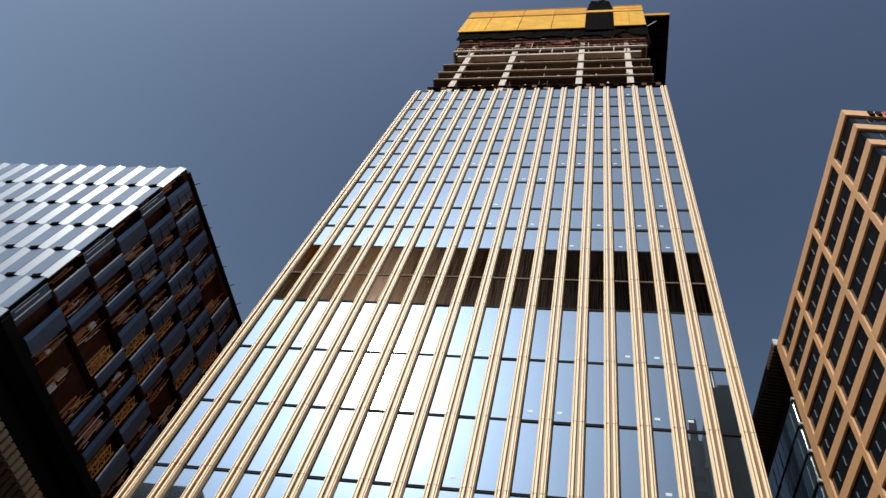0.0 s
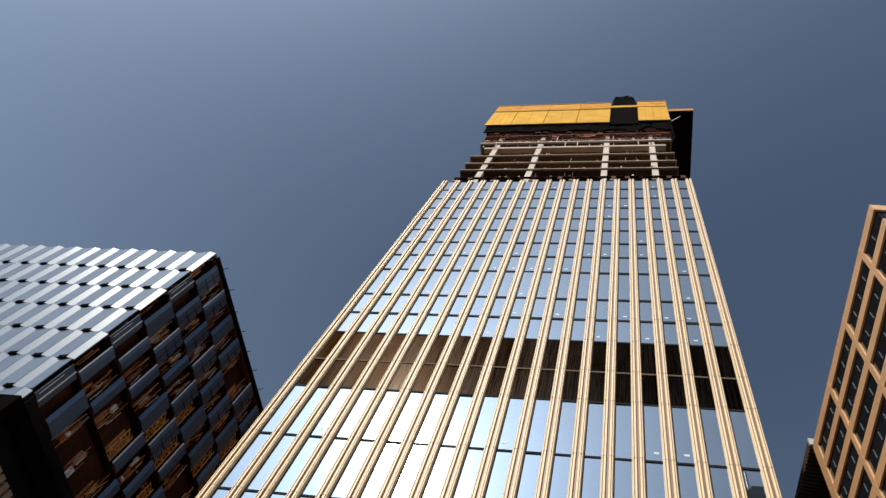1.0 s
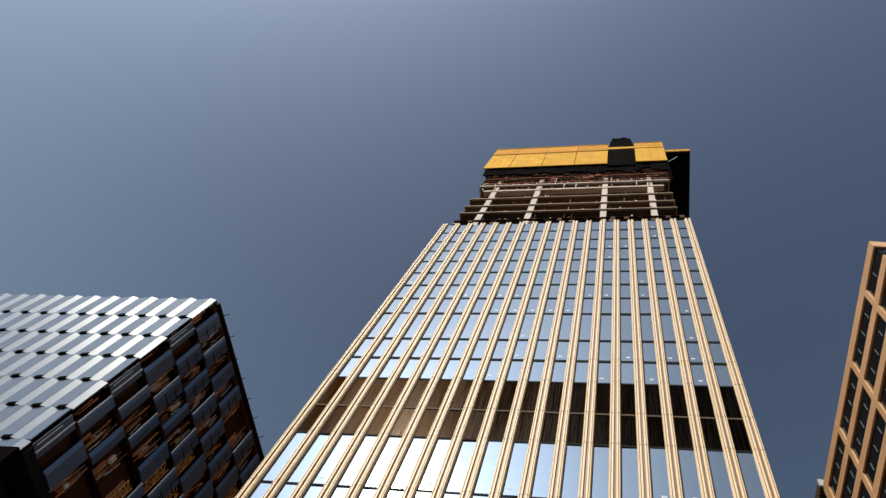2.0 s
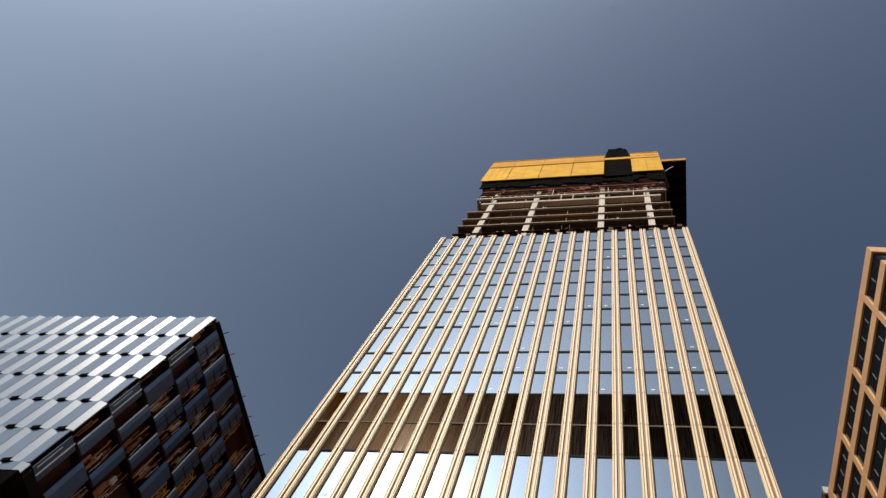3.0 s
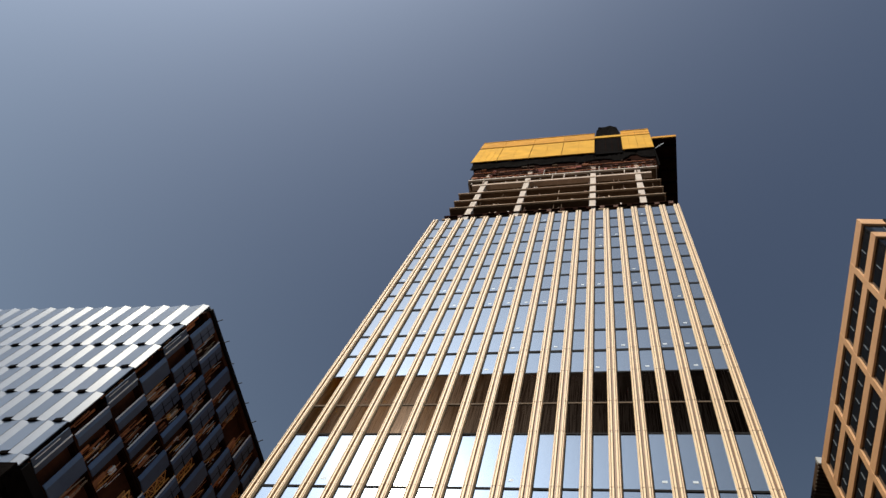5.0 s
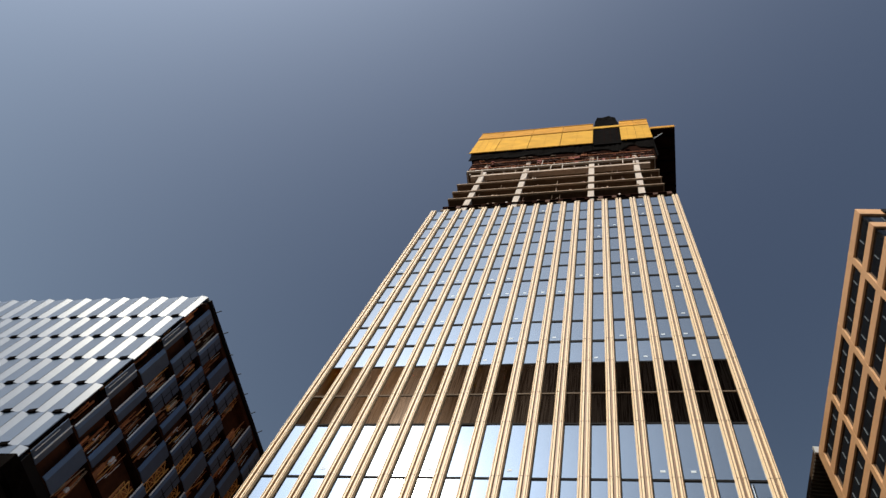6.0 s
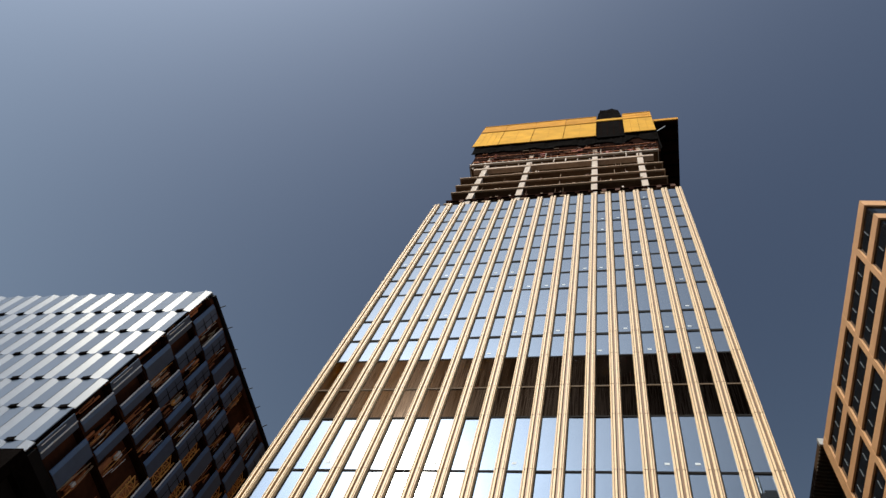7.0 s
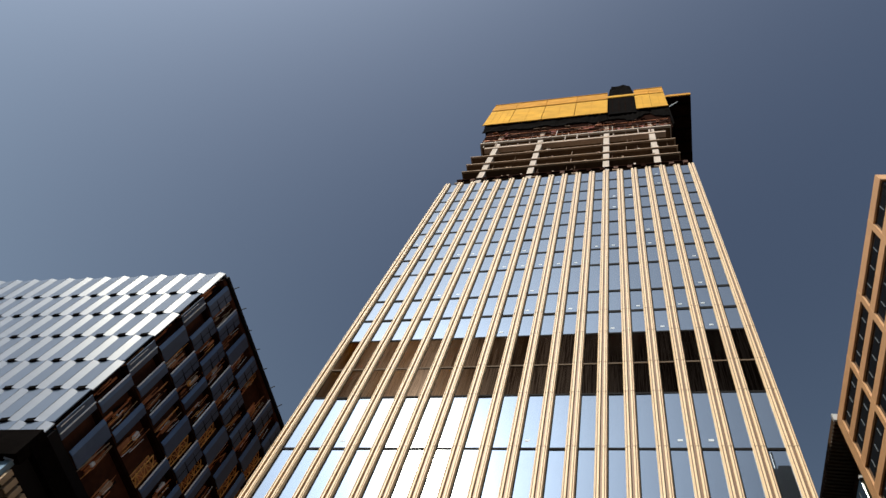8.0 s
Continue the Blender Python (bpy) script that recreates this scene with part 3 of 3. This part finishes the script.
def stone_building():
    rng = random.Random(5)
    y1, x1 = RY + 23.95, 58.0
    storey, deep = 3.573, 0.17
    part("core", Build().box(RX + 0.62, x1, RY + 0.62, y1 - 0.4, 0, RH - 0.6), JOINT, stone)
    cols = [RY + 4.15, RY + 10.8, RY + 17.39, RY + 23.63]
    n = 17
    mull_a = Build().box(-0.03, 0.03, -0.03, 0.03, 0.75, 1.75).mesh("mullion", GREYBAR)
    for k in range(n):
        z1 = RH - k * storey
        band = 1.3 if k == 0 else 1.12
        z0 = z1 - band
        plan_ = [(RX, y1), (RX, RY), (x1, RY), (x1, RY + 0.6), (RX + 0.6, RY + 0.6), (RX + 0.6, y1)]
        part("spandrel", Build().prism(plan_, z0, z1), TANSTONE, stone, "orange-tan stone spandrel" if k == 0 else "")
        w0, w1 = z1 - storey, z0
        spans = [RY + deep] + cols
        for a, b in zip(spans, spans[1:]):
            part("window", Build().box(RX + deep, RX + 0.6, a, b, w0, w1), DARKGLASS, stone, "dark ribbon window" if k == 0 else "")
            m = max(2, round((b - a) / 1.75))
            for j in range(1, m):
                part("mullion", mull_a, GREYBAR, stone, at=(RX + deep - 0.03, a + (b - a) * j / m, w0))
        part("window", Build().box(RX + deep, x1, RY + deep, RY + 0.6, w0, w1), DARKGLASS, stone)
        for j in range(8):
            part("mullion", mull_a, GREYBAR, stone, at=(RX + 1.5 + j * 1.75, RY + deep - 0.03, w0))
    for y in cols:
        part("column", Build().box(RX - 0.02, RX + 0.6, y - 0.26, y + 0.26, 0, RH - 0.02), TANSTONE, stone, "orange-tan stone column")
    for x in (27.5, 35, 42.5, 50):
        part("column", Build().box(x - 0.4, x + 0.4, RY - 0.02, RY + 0.6, 0, RH - 0.02), TANSTONE, stone)
    part("end_wall", Build().box(RX, x1, y1, y1 + 0.5, 0, RH), TANSTONE, stone)
    # sign on the fascia: plain strokes
    for j in range(12):
        x = RX + 1.9 + j * 0.62
        col = REDPAINT if j in (2, 3, 6, 9) else BLACK
        part("sign_stroke", Build().box(x, x + 0.4, RY - 0.16, RY - 0.02, RH - 1.2 + 0.12 * (j % 3), RH - 0.35), col, stone, "plain sign stroke")
    # glass wing behind, under a ribbed overhanging roof
    wx, wy, wz, wtop = RX + 0.35, RY + 25.9, RH - 0.15, 61.5
    far = RY + 75
    part("wing_roof", Build().box(RX - 0.25, 50, RY + 24.45, far, wz + 0.12, wz + 0.9), SOFFIT, stone, "black ribbed roof overhang")
    part("wing_fascia", Build().box(RX - 0.32, RX + 1.2, RY + 24.2, RY + 24.45, wz, wz + 1.0), ALU, stone, "pale metal fascia")
    part("wing_loft", Build().box(RX + 2.4, 50, wy + 1.0, far, wtop, wz + 0.12), RIB, stone, "dark recessed top storey")
    rib = Build().box(0, 2.6, -0.09, 0.09, wz - 0.1, wz + 0.12).mesh("rib", RIB)
    for j in range(100):
        part("rib", rib, RIB, stone, at=(RX - 0.24, RY + 24.7 + j * 0.42, 0))
    # floors of the wing: a pane a bay between black floor lines; slender bars stand for pale reflections
    bay_w, floor_h = 2.35, 3.45
    pane = Build().box(0, 0.12, 0.05, bay_w - 0.05, 0.12, floor_h - 0.12).mesh("wing_pane", WINGGLASS)
    bar = Build().box(-0.05, 0.0, -0.035, 0.035, 0.1, floor_h * 0.82).mesh("reflection_bar", GREYBAR)
    part("wing_body", Build().box(wx + 0.13, 50, wy + 0.1, far, 0, wtop - 0.2), BLACK, stone)
    for k in range(12):
        z = wtop - (k + 1) * floor_h
        part("wing_line", Build().box(wx - 0.07, wx + 0.12, wy, far, z - 0.12, z + 0.12), BLACK, stone)
        part("slab_edge", Build().box(wx - 0.05, wx + 1.05, wy - 0.25, wy, z + floor_h - 0.16, z + floor_h + 0.14), ALU, stone, "pale slab edge")
        part("end_pane", Build().box(wx + 0.1, wx + 0.95, wy - 0.06, wy + 0.08, z + 0.2, z + floor_h - 0.25), OLIVEGLASS, stone, "dark olive end pane")
        part("end_frame", Build().box(wx + 0.96, wx + 1.06, wy - 0.12, wy + 0.06, z + 0.16, z + floor_h - 0.18), ALU, stone)
        for j in range(16):
            part("wing_pane", pane, WINGGLASS, stone, "blue glass pane of the rear wing" if k + j == 0 else "", at=pose(wx, wy + j * bay_w, z, rng.gauss(0, 0.2), 0, rng.gauss(0, 0.3)))
            part("reflection_bar", bar, GREYBAR, stone, at=(wx, wy + (j + 0.45) * bay_w, z))
    # added tube, polished so that the sun glints at the wing corner
    tube = Build().prism([(0.17 * math.cos(a * math.pi / 12), 0.17 * math.sin(a * math.pi / 12)) for a in range(24)], wtop - 10.0, wtop - 0.2).mesh("glint_tube", STEEL)
    for poly in tube.polygons:
        poly.use_smooth = len(poly.vertices) == 4
    part("glint_tube", tube, STEEL, stone, "steel tube added to catch a sun glint", at=(wx + 1.22, wy - 0.25, 0))


# ---------------------------------------------------------------- towers behind the viewer, seen in the glass
def tower_behind(label, x0, x1, y0, y1, h, storey, mat, mast=False):
    t = thing("far_tower", label, "skyscraper")
    part("wall", Build().box(x0, x1, y0, y1, 0, h), mat, t)
    for k in range(int(h / storey)):
        z = 3 + k * storey
        if z + 1.6 < h:
            part("window_band", Build().box(x0 + 0.8, x1 - 0.8, y1, y1 + 0.05, z, z + 1.6), JOINT, t)
    part("roof", Build().box(x0 + 1.5, x1 - 1.5, y0 + 1, y1 - 1, h, h + 2.2), mat, t)
    if mast:
        part("mast", Build().bar((x0 + 1, y1 - 1, h), (x0 + 1, y1 - 1, h + 6), 0.16), ALU, t)
    return t


office_tower()
tower_crown()
silver_tower()
stone_building()
stone.matrix_basis = Matrix.Translation((RX, RY, 0)) @ pose(0, 0, 0, 0, 0, 4.95) @ Matrix.Translation((-RX, -RY, 0))
tower_behind("dark grey tower across the street", 22.3, 46, -62, -32.5, 122, 4.0, DARKTOWER, True)
spire = tower_behind("slim stone tower with a stepped tip across the street", 17.2, 20.6, -40, -36, 104, 3.6, PALESTONE)
part("tip", Build().prism([(17.7, -39.6), (20.4, -39.6), (20.4, -36.4), (17.7, -36.4)], 106.2, 111).prism([(18.5, -38.9), (19.9, -38.9), (19.9, -37.1), (18.5, -37.1)], 111, 117), PALESTONE, spire)
tower_behind("grey office block down the street", -95, -53.0, -42, -16.5, 70.2, 4.0, DARKTOWER)
